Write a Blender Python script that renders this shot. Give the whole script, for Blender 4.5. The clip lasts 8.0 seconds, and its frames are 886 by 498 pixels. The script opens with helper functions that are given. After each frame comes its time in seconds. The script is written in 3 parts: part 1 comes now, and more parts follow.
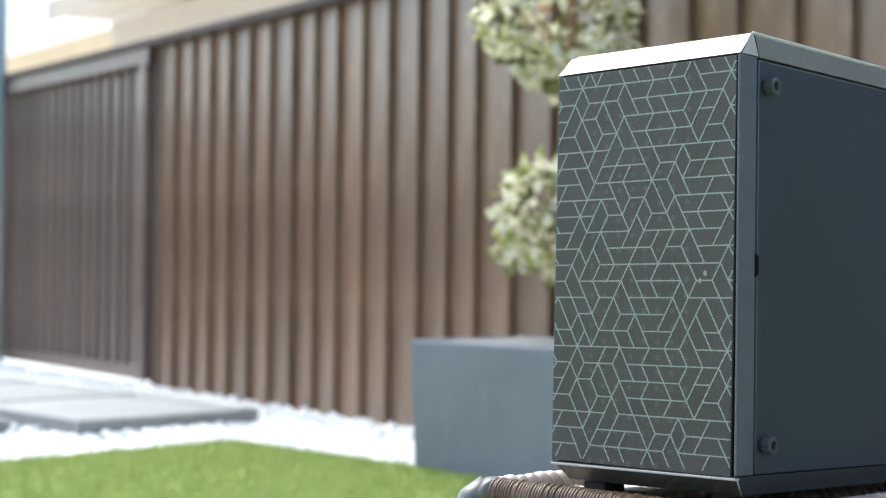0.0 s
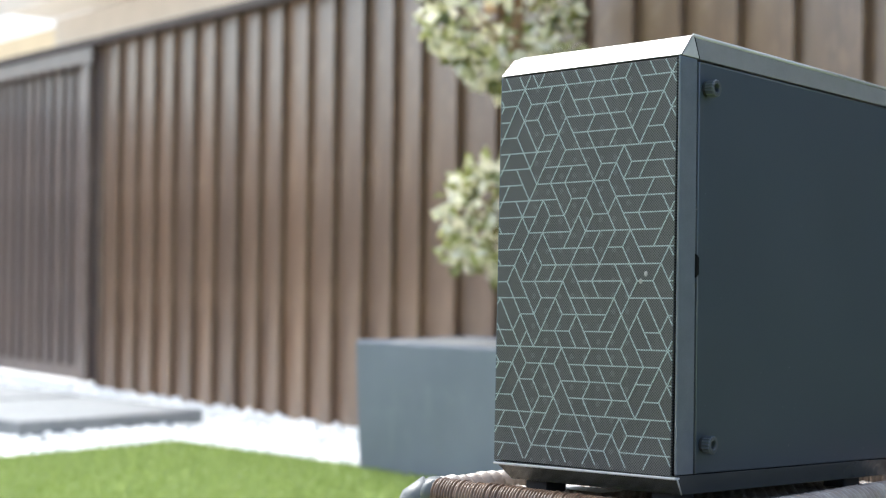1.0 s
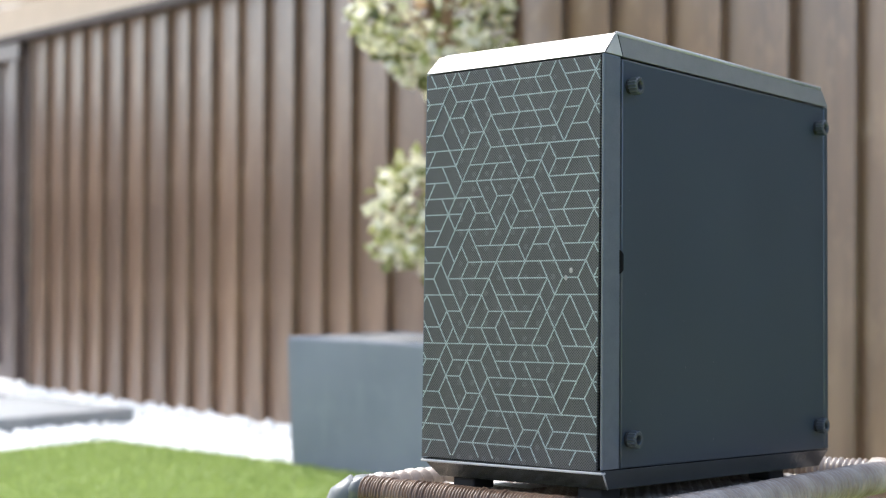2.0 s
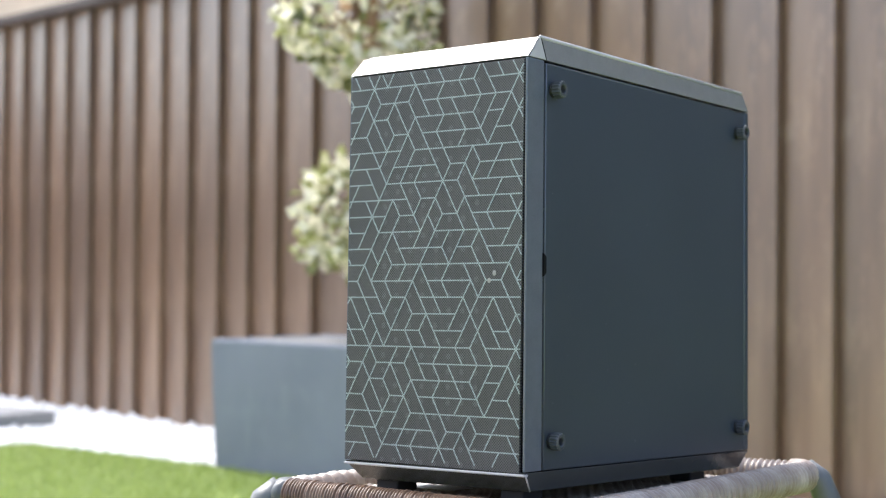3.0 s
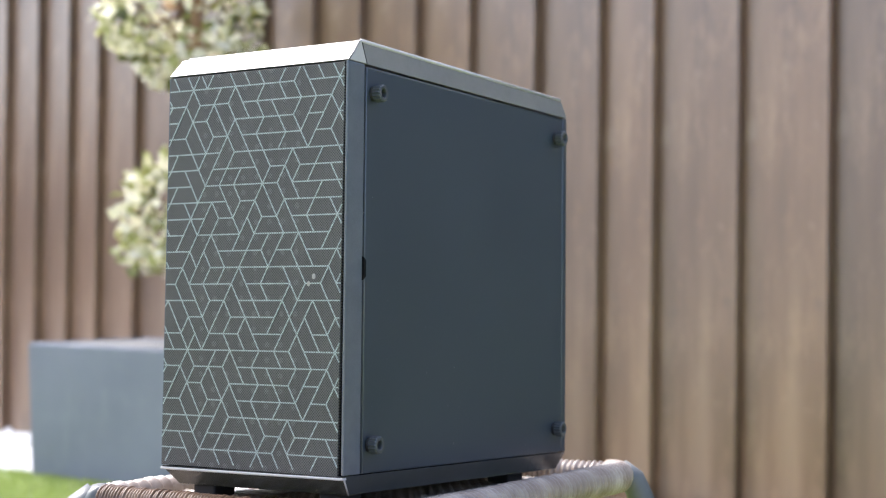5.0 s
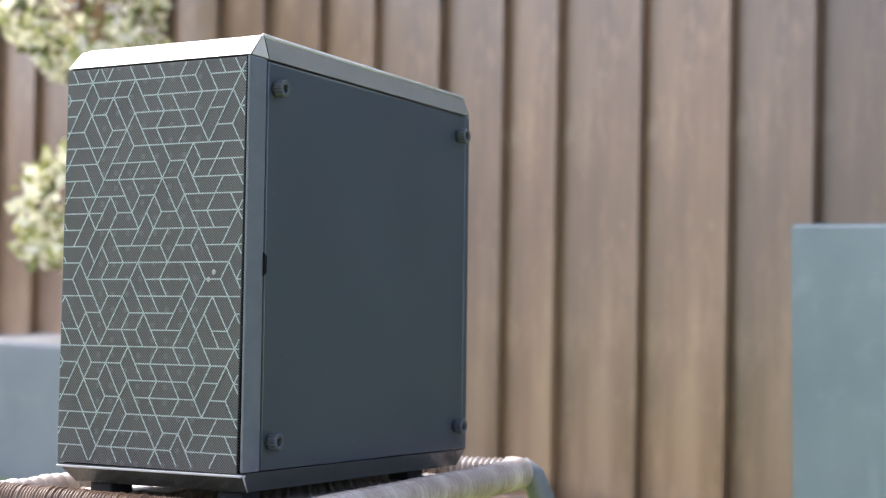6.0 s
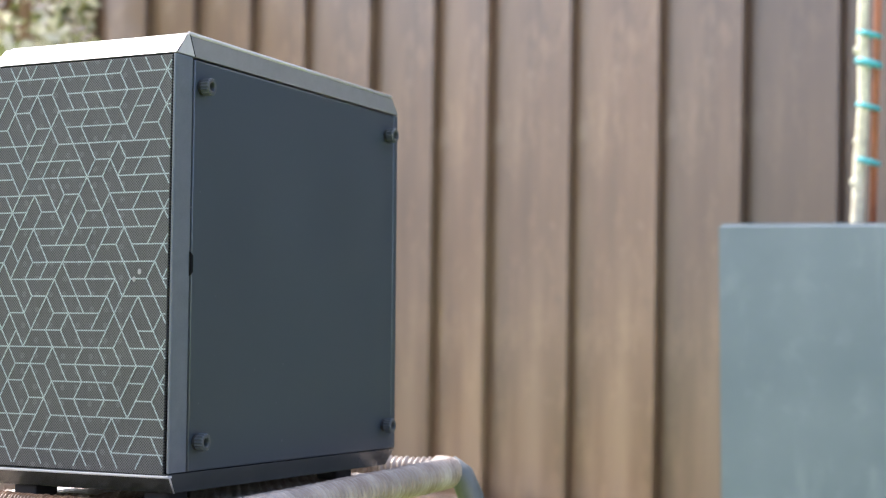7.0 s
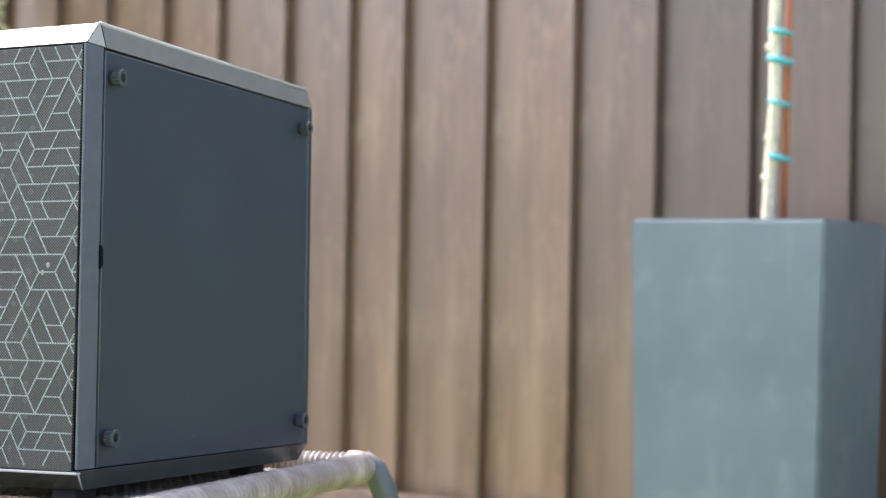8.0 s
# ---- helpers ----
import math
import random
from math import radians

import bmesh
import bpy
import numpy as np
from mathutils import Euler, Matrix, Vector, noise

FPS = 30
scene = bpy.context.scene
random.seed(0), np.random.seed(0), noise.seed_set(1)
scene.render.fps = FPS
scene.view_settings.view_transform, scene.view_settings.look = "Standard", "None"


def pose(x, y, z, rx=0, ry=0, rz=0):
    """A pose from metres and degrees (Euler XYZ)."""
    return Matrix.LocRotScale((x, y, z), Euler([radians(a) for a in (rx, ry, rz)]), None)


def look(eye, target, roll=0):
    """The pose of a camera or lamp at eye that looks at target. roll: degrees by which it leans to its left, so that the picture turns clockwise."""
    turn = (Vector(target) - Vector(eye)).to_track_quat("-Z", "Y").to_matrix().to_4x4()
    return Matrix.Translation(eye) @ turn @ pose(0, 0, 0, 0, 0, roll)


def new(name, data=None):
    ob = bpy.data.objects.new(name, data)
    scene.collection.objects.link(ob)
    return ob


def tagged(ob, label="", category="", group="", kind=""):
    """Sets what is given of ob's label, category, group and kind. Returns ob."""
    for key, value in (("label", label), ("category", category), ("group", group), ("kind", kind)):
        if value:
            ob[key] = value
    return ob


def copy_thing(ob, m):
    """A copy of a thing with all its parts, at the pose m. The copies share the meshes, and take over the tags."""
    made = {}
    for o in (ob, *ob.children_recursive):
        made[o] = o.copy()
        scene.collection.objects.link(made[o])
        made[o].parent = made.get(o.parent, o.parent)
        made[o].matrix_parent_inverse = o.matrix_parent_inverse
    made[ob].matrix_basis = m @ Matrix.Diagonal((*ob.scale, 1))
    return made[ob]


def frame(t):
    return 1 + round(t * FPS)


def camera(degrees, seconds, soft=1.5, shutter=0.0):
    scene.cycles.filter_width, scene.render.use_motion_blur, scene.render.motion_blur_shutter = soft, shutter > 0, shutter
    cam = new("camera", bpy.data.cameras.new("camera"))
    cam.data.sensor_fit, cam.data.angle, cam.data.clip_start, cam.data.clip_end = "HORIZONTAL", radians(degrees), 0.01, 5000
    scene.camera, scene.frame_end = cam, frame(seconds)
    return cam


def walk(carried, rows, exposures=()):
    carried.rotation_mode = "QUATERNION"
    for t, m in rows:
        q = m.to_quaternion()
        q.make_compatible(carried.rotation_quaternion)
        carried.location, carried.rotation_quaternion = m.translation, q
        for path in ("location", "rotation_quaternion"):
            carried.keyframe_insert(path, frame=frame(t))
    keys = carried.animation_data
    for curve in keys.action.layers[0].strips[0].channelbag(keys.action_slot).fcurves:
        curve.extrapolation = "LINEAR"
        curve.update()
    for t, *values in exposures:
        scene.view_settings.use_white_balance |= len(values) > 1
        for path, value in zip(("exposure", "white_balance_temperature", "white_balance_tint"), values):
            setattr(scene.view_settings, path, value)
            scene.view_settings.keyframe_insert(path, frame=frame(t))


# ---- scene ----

# ---------------------------------------------------------------- camera
cam = camera(31.05, 8.0, soft=1.2)
cam.data.dof.use_dof, cam.data.dof.focus_distance, cam.data.dof.aperture_fstop = True, 1.48, 6.4
# seconds, x, y, z, yaw, pitch, lean
ROWS = [
    (0.0, 0.9111, -1.1741, 0.6404, 44.898, 0.488, -0.645),
    (0.5, 0.9120, -1.1735, 0.6400, 43.950, 0.510, -0.680),
    (1.0, 0.9147, -1.1726, 0.6402, 42.968, 0.531, -0.690),
    (1.5, 0.9182, -1.1695, 0.6423, 41.809, 0.436, -0.426),
    (3.0, 0.9228, -1.1685, 0.6432, 37.910, 0.461, -0.439),
    (3.5, 0.9227, -1.1677, 0.6415, 36.431, 0.580, -0.499),
    (4.0, 0.9267, -1.1666, 0.6433, 34.972, 0.588, -0.408),
    (4.5, 0.9282, -1.1659, 0.6434, 33.461, 0.660, -0.440),
    (6.0, 0.9298, -1.1626, 0.6432, 28.258, 0.585, -1.017),
    (6.5, 0.9319, -1.1620, 0.6411, 27.024, 0.699, -0.901),
    (7.0, 0.9337, -1.1604, 0.6413, 25.834, 0.662, -0.881),
    (7.5, 0.9331, -1.1573, 0.6425, 24.409, 0.517, -0.964),
    (8.0, 0.9319, -1.1544, 0.6428, 22.782, 0.461, -1.108),
]
walk(cam, [(t, pose(x, y, z, 90 + p, 0, a) @ pose(0, 0, 0, 0, 0, -r)) for t, x, y, z, a, p, r in ROWS],
     exposures=[(0.0, 1.28, 5760, 2), (1.5, 1.40, 5850, 5), (3.5, 1.57, 5890, 10), (6.0, 1.72, 5970, 12), (7.5, 1.82, 6040, 12), (8.0, 1.82, 6040, 12)])

# ---------------------------------------------------------------- light
SUN_EL, SUN_AZ = 55.0, 282.0   # degrees; azimuth from +y, clockwise
world = bpy.data.worlds.new("sky")
scene.world = world
world.use_nodes = True
wn = world.node_tree.nodes
sky = wn.new("ShaderNodeTexSky")
sky.sky_type, sky.sun_disc = "NISHITA", False
sky.sun_elevation, sky.sun_rotation = radians(SUN_EL), radians(SUN_AZ)
sky.air_density, sky.dust_density, sky.ozone_density = 1.0, 6.0, 1.0
world.node_tree.links.new(sky.outputs[0], wn["Background"].inputs[0])
wn["Background"].inputs[1].default_value = 0.15
sun = new("sun", bpy.data.lights.new("sun", "SUN"))
sun.data.energy, sun.data.angle, sun.data.color = 1.5, radians(40), (1.0, 0.97, 0.93)
se, sa = radians(SUN_EL), radians(SUN_AZ)
sun.matrix_world = look((math.sin(sa) * math.cos(se) * 20, math.cos(sa) * math.cos(se) * 20, math.sin(se) * 20), (0, 0, 0))


# ---------------------------------------------------------------- materials
class Mat:
    """A small builder for node materials in object space."""

    def __init__(self, name, base, rough=0.6, metal=0.0, spec=0.5):
        self.m = bpy.data.materials.new(name)
        self.m.use_nodes = True
        self.t = self.m.node_tree
        self.b = self.t.nodes["Principled BSDF"]
        self.b.inputs["Base Color"].default_value = (*base, 1)
        self.b.inputs["Roughness"].default_value = rough
        self.b.inputs["Metallic"].default_value = metal
        self.b.inputs["Specular IOR Level"].default_value = spec
        self.co = self.t.nodes.new("ShaderNodeTexCoord").outputs["Object"]
        self.normal = None

    def node(self, kind, ins=()):
        n = self.t.nodes.new(kind)
        for k, v in dict(ins).items():
            if isinstance(v, bpy.types.NodeSocket):
                self.t.links.new(v, n.inputs[k])
            else:
                n.inputs[k].default_value = v
        return n

    def scaled(self, s):
        return self.node("ShaderNodeMapping", {"Vector": self.co, "Scale": s}).outputs[0]

    def noise(self, scale, detail=4.0, rough=0.55, stretch=(1, 1, 1)):
        v = self.scaled(stretch)
        return self.node("ShaderNodeTexNoise", {"Vector": v, "Scale": scale, "Detail": detail, "Roughness": rough}).outputs[0]

    def ramp(self, fac, stops):
        n = self.node("ShaderNodeValToRGB", {"Fac": fac})
        el = n.color_ramp.elements
        while len(el) < len(stops):
            el.new(0.5)
        for e, (p, c) in zip(el, stops):
            e.position, e.color = p, (*c, 1)
        return n.outputs[0]

    def mix(self, fac, a, b, blend="MIX"):
        n = self.t.nodes.new("ShaderNodeMix")
        n.data_type, n.blend_type = "RGBA", blend
        for k, v in ((0, fac), (6, a), (7, b)):
            if isinstance(v, bpy.types.NodeSocket):
                self.t.links.new(v, n.inputs[k])
            else:
                n.inputs[k].default_value = v if k == 0 else (*v, 1)
        return n.outputs[2]

    def math(self, op, a, b=0.0):
        n = self.t.nodes.new("ShaderNodeMath")
        n.operation = op
        for k, v in ((0, a), (1, b)):
            if isinstance(v, bpy.types.NodeSocket):
                self.t.links.new(v, n.inputs[k])
            else:
                n.inputs[k].default_value = v
        return n.outputs[0]

    def color(self, c):
        self.t.links.new(c, self.b.inputs["Base Color"])
        return self

    def rough(self, v):
        self.t.links.new(v, self.b.inputs["Roughness"])
        return self

    def bump(self, height, strength=0.3, distance=0.01):
        ins = {"Height": height, "Strength": strength, "Distance": distance}
        if self.normal:
            ins["Normal"] = self.normal
        self.normal = self.node("ShaderNodeBump", ins).outputs[0]
        self.t.links.new(self.normal, self.b.inputs["Normal"])
        return self

    def random(self):
        return self.t.nodes.new("ShaderNodeObjectInfo").outputs["Random"]

    def island(self):
        return self.t.nodes.new("ShaderNodeNewGeometry").outputs["Random Per Island"]


def speckled(name, base, rough, scale, amount=0.25, bump=0.1, metal=0.0, spec=0.5, dist=0.002):
    m = Mat(name, base, rough, metal, spec)
    lo, hi = [c * (1 - amount) for c in base], [min(1, c * (1 + amount)) for c in base]
    n = m.noise(scale)
    big = m.noise(scale * 0.08, 3)
    f = m.math("ADD", m.math("MULTIPLY", n, 0.5), m.math("MULTIPLY", big, 0.5))
    m.color(m.ramp(f, [(0.3, lo), (0.7, hi)]))
    if bump:
        m.bump(n, bump, dist)
    return m.m


def painted_steel():
    m = Mat("painted_steel", (0.08, 0.09, 0.10), 0.42)
    big, fine = m.noise(6, 3), m.noise(1800, 2)
    dust = m.ramp(m.noise(330, 0), [(0.865, (0, 0, 0)), (0.89, (0.2, 0.2, 0.2))])
    m.color(m.mix(dust, m.ramp(big, [(0.3, (0.033, 0.045, 0.059)), (0.7, (0.040, 0.053, 0.068))]), (0.4, 0.42, 0.42)))
    m.rough(m.math("ADD", m.math("MULTIPLY", big, 0.12), 0.36))
    m.bump(fine, 0.08, 0.0004)
    return m.m


def filter_cloth():
    """Fine woven dust filter: a diagonal net of tiny holes, faint round openings behind it."""
    m = Mat("filter_cloth", (0.055, 0.055, 0.055), 0.6)
    sep = m.node("ShaderNodeSeparateXYZ", {"Vector": m.co})
    k = 2 * math.pi / 0.0027
    u = m.math("SINE", m.math("MULTIPLY", sep.outputs[0], k))
    v = m.math("SINE", m.math("MULTIPLY", sep.outputs[2], k))
    net = m.math("MULTIPLY", u, v)
    holes = m.math("GREATER_THAN", net, 0.10)
    soft = m.noise(25, 3)
    cloth = m.ramp(soft, [(0.3, (0.080, 0.078, 0.077)), (0.7, (0.110, 0.107, 0.105))])
    # openings of the plate behind
    g = 0.0158
    a = m.math("PINGPONG", m.math("ADD", sep.outputs[0], 1.0), g)
    b = m.math("PINGPONG", m.math("ADD", sep.outputs[2], 1.0), g * 0.9)
    da = m.math("SUBTRACT", a, g * 0.5)
    db = m.math("SUBTRACT", b, g * 0.45)
    r2 = m.math("ADD", m.math("MULTIPLY", da, da), m.math("MULTIPLY", db, db))
    spot = m.math("LESS_THAN", r2, 0.0028 ** 2)
    inside = m.math("LESS_THAN", m.math("ABSOLUTE", sep.outputs[0]), 0.062)
    spot = m.math("MULTIPLY", m.math("MULTIPLY", spot, inside), 0.6)
    cloth = m.mix(spot, cloth, (0.17, 0.17, 0.17))
    m.color(m.mix(m.math("MULTIPLY", holes, 0.92), cloth, (0.012, 0.012, 0.012)))
    m.bump(net, 0.25, 0.0004)
    return m.m


def printed_line():
    m = Mat("printed_line", (0.34, 0.42, 0.43), 0.55)
    n = m.noise(700, 2)
    sep = m.node("ShaderNodeSeparateXYZ", {"Vector": m.co})
    k = 2 * math.pi / 0.0027
    u = m.math("SINE", m.math("MULTIPLY", sep.outputs[0], k))
    v = m.math("SINE", m.math("MULTIPLY", sep.outputs[2], k))
    hole = m.math("MULTIPLY", m.math("GREATER_THAN", m.math("MULTIPLY", u, v), 0.10), 0.66)
    c = m.ramp(n, [(0.35, (0.31, 0.37, 0.375)), (0.6, (0.44, 0.51, 0.52))])
    m.color(m.mix(hole, c, (0.05, 0.055, 0.055)))
    return m.m


def fence_wood(name, stops):
    """Stained timber: long grain, broad streaks, knots, washed-out patches and rain stains."""
    m = Mat(name, (0.14, 0.10, 0.08), 0.40, spec=1.0)
    m.b.inputs["Coat Weight"].default_value, m.b.inputs["Coat Roughness"].default_value = 0.55, 0.34
    grain = m.noise(60, 6, 0.65, (1, 1, 0.04))
    streak = m.noise(9, 4, 0.6, (1, 1, 0.10))
    knots = m.noise(5, 2, 0.5, (1, 1, 0.5))
    low, high = stops[0][1], stops[2][1]
    worn, washed, soaked = [v * 1.04 for v in high], [v * u for v, u in zip(high, (1.12, 1.25, 1.45))], [v * u for v, u in zip(low, (1.05, 1.2, 1.35))]
    c = m.ramp(streak, stops)
    c = m.mix(m.math("MULTIPLY", grain, 0.35), c, (0.075, 0.048, 0.032))
    c = m.mix(m.ramp(knots, [(0.66, (0, 0, 0)), (0.78, (0.6, 0.6, 0.6))]), c, (0.06, 0.035, 0.022))
    blot = m.noise(3.0, 3, 0.5, (1.6, 1.6, 0.5))
    c = m.mix(m.ramp(blot, [(0.45, (0, 0, 0)), (0.72, (0.42, 0.42, 0.42))]), c, soaked)
    mottle = m.noise(13, 5, 0.62, (1, 1, 0.42))
    c = m.mix(m.ramp(mottle, [(0.52, (0, 0, 0)), (0.68, (0.55, 0.55, 0.55))]), c, worn)
    smear = m.noise(11, 3, 0.5, (1.0, 1.0, 0.8))
    c = m.mix(m.ramp(smear, [(0.62, (0, 0, 0)), (0.74, (0.40, 0.40, 0.40))]), c, washed)
    stain = m.noise(8, 4, 0.7, (1.2, 1.2, 0.6))
    c = m.mix(m.ramp(stain, [(0.60, (0, 0, 0)), (0.70, (0.50, 0.50, 0.50))]), c, (0.085, 0.056, 0.038))
    tone = m.ramp(m.random(), [(0.0, (0.80, 0.80, 0.82)), (1.0, (1.14, 1.11, 1.06))])
    m.color(m.mix(1.0, c, tone, "MULTIPLY"))
    m.rough(m.math("ADD", m.math("MULTIPLY", streak, 0.25), 0.24))
    m.bump(grain, 0.35, 0.002)
    return m.m


def planter_stone(name, lo, hi):
    m = Mat(name, hi, 0.62)
    big, mid, fine = m.noise(3.5, 4), m.noise(14, 5), m.noise(240, 3)
    c = m.ramp(big, [(0.3, lo), (0.7, hi)])
    c = m.mix(m.ramp(mid, [(0.55, (0, 0, 0)), (0.8, (0.35, 0.35, 0.35))]), c, (0.26, 0.30, 0.325))
    runs = m.noise(10, 4, 0.6, (1, 1, 0.25))
    c = m.mix(m.ramp(runs, [(0.60, (0, 0, 0)), (0.72, (0.30, 0.30, 0.30))]), c, (0.29, 0.33, 0.345))
    m.color(c)
    m.bump(fine, 0.2, 0.001)
    return m.m


def wicker(name, stops):
    m = Mat(name, stops[1][1], 0.30)
    n = m.noise(30, 3)
    f = m.math("ADD", m.math("MULTIPLY", m.noise(300, 2), 0.18), m.math("MULTIPLY", n, 0.82))
    m.color(m.ramp(f, stops))
    m.bump(m.noise(900, 2), 0.2, 0.0005)
    return m.m


def leaf_mat(name, stops, clump=0.0):
    """Thin leaves: a tone of its own for each leaf, partly shared by its clump."""
    m = Mat(name, stops[0][1], 0.45)
    fac = m.island()
    if clump:
        own = m.math("MULTIPLY", fac, 1 - clump)
        spread = m.ramp(m.noise(clump * 30, 2), [(0.34, (0, 0, 0)), (0.66, (1, 1, 1))])
        fac = m.math("ADD", own, m.math("MULTIPLY", spread, clump))
    m.color(m.ramp(fac, stops))
    thin = m.t.nodes.new("ShaderNodeBsdfTranslucent")
    both = m.t.nodes.new("ShaderNodeMixShader")
    both.inputs[0].default_value = 0.35
    m.t.links.new(m.b.inputs["Base Color"].links[0].from_socket, thin.inputs[0])
    m.t.links.new(m.b.outputs[0], both.inputs[1])
    m.t.links.new(thin.outputs[0], both.inputs[2])
    m.t.links.new(both.outputs[0], m.t.nodes["Material Output"].inputs[0])
    return m.m


STEEL = painted_steel()
BEZEL = speckled("bezel_plastic", (0.112, 0.126, 0.148), 0.25, 900, 0.12, 0.06, dist=0.0004)
TRIM = speckled("satin_top_plastic", (0.215, 0.21, 0.21), 0.25, 900, 0.12, 0.05, dist=0.0004)
# base trim; also painted edge highlights and the corner piece's sheen
EDGE = speckled("trim_and_highlight_plastic", (0.46, 0.45, 0.44), 0.22, 900, 0.1, 0.03, dist=0.0004)
BASE = speckled("dark_base_plastic", (0.042, 0.047, 0.050), 0.26, 900, 0.08, 0.0, dist=0.0004)
# faint olive in this dark colour stands for the lawn's reflection
CHIN = speckled("glossy_dark_lawn_tint", (0.030, 0.032, 0.023), 0.25, 900, 0.08, 0.0, spec=0.7)
GAP = speckled("black_recess", (0.006, 0.006, 0.007), 0.8, 300, 0.2, 0, spec=0.1)
# rubber of the feet; also the shade painted behind the thumbscrews
RUBBER_AND_SHADE = speckled("black_rubber_and_shade", (0.018, 0.018, 0.019), 0.7, 500, 0.2, 0.1)
KNOB = speckled("knob_plastic", (0.066, 0.073, 0.080), 0.32, 700, 0.15, 0.1, dist=0.0004)
CLOTH, LINE = filter_cloth(), printed_line()
PALE_DOT = speckled("scuffed_white", (0.30, 0.29, 0.28), 0.6, 500, 0.1, 0)
WOOD = fence_wood("fence_wood", [(0.26, (0.103, 0.054, 0.027)), (0.5, (0.188, 0.105, 0.055)), (0.72, (0.300, 0.193, 0.114))])
DARKER_WOOD = fence_wood("darker_fence_wood", [(0.26, (0.056, 0.029, 0.016)), (0.5, (0.098, 0.055, 0.030)), (0.74, (0.150, 0.093, 0.055))])
# gate timber in a greyer tone than the fence boards
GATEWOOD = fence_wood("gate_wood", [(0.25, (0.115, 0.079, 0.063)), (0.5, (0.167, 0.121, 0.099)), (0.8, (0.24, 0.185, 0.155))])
CAPWOOD = speckled("cap_wood", (0.085, 0.066, 0.056), 0.7, 40, 0.3, 0.3)
CONCRETE = planter_stone("planter_concrete", (0.130, 0.166, 0.194), (0.177, 0.214, 0.243))
PALE_CONCRETE = planter_stone("pale_planter_concrete", (0.200, 0.215, 0.262), (0.245, 0.262, 0.312))
SOIL = speckled("planter_soil", (0.05, 0.035, 0.025), 0.9, 60, 0.5, 0.8, dist=0.02)
GRAVEL = speckled("grey_gravel", (0.19, 0.19, 0.19), 0.9, 90, 0.3, 0.8, dist=0.01)
# one wicker in two tones: darkened for the shaded front rail, lightened for lit rails
SHADED_WICKER = wicker("shaded_wicker_strand", [(0.3, (0.088, 0.049, 0.028)), (0.5, (0.150, 0.090, 0.054)), (0.7, (0.235, 0.160, 0.108))])
LIT_WICKER = wicker("lit_wicker_strand", [(0.3, (0.245, 0.185, 0.145)), (0.5, (0.365, 0.295, 0.24)), (0.7, (0.52, 0.445, 0.375))])
WEAVE = wicker("woven_seat_strand", [(0.3, (0.13, 0.10, 0.078)), (0.5, (0.26, 0.21, 0.17)), (0.7, (0.45, 0.385, 0.32))])
TUBE = speckled("grey_coated_tube", (0.125, 0.13, 0.128), 0.38, 120, 0.15, 0.05)
SLAB = speckled("bluestone_slab", (0.235, 0.24, 0.24), 0.75, 40, 0.25, 0.3)
PEBBLE = speckled("white_pebble", (0.9, 0.9, 0.88), 0.6, 60, 0.08, 0.1)
PEBBLE_BED = speckled("white_pebble_bed", (0.84, 0.84, 0.82), 0.7, 45, 0.15, 0.8, dist=0.02)
BARK = speckled("pale_bark", (0.80, 0.68, 0.50), 0.7, 70, 0.42, 0.7, dist=0.006)
BROWNBARK = speckled("brown_bark", (0.26, 0.15, 0.08), 0.75, 60, 0.3, 0.5, dist=0.004)
STAKE = speckled("red_stained_stake", (0.42, 0.16, 0.08), 0.65, 60, 0.2, 0.2)
TIE = speckled("teal_tie", (0.10, 0.46, 0.49), 0.45, 80, 0.15, 0.1)
CREAM = speckled("cream_render", (0.72, 0.62, 0.47), 0.85, 30, 0.08, 0.2)
TAN = speckled("tan_render", (0.47, 0.41, 0.33), 0.85, 30, 0.1, 0.2)
OCHRE = speckled("ochre_render", (0.55, 0.43, 0.26), 0.85, 30, 0.1, 0.2)
WHITEWALL = speckled("white_render", (0.86, 0.85, 0.82), 0.85, 30, 0.05, 0.2)
ROOF = speckled("roof_tile", (0.30, 0.24, 0.19), 0.8, 20, 0.2, 0.3)
POLE = speckled("galvanised_post", (0.30, 0.345, 0.345), 0.5, 60, 0.15, 0.1, metal=0.2)
LEAF = leaf_mat("variegated_leaf", [(0.0, (0.05, 0.06, 0.02)), (0.25, (0.14, 0.15, 0.05)), (0.42, (0.36, 0.37, 0.13)), (0.56, (0.78, 0.75, 0.55)), (0.88, (0.92, 0.89, 0.80)), (1.0, (0.50, 0.30, 0.14))], 0.45)


def turf():
    m = Mat("turf_sheet", (0.09, 0.17, 0.02), 0.8, spec=0.2)
    n, big = m.noise(70, 5), m.noise(2.5, 3)
    c = m.ramp(n, [(0.3, (0.15, 0.205, 0.038)), (0.7, (0.24, 0.305, 0.078))])
    m.color(m.mix(m.math("MULTIPLY", big, 0.4), c, (0.18, 0.26, 0.06)))
    m.bump(n, 0.8, 0.02)
    return m.m


TURF = turf()
BLADE = leaf_mat("turf_blade", [(0.0, (0.225, 0.30, 0.065)), (0.5, (0.295, 0.37, 0.096)), (1.0, (0.38, 0.445, 0.16))])


# ---------------------------------------------------------------- mesh helpers
def finish(name, bm, material, smooth=False):
    me = bpy.data.meshes.new(name)
    bmesh.ops.recalc_face_normals(bm, faces=bm.faces)
    bm.to_mesh(me)
    bm.free()
    me.materials.append(material)
    if smooth:
        me.shade_smooth()
    return me


def part(name, bm, material, parent=None, label="", smooth=False):
    ob = new(name, finish(name, bm, material, smooth))
    ob.parent = parent
    return tagged(ob, label)


def empty(name, m, label, category, group="", kind=""):
    ob = new(name)
    ob.empty_display_size = 0.05
    ob.matrix_world = m
    return tagged(ob, label, category, group, kind)


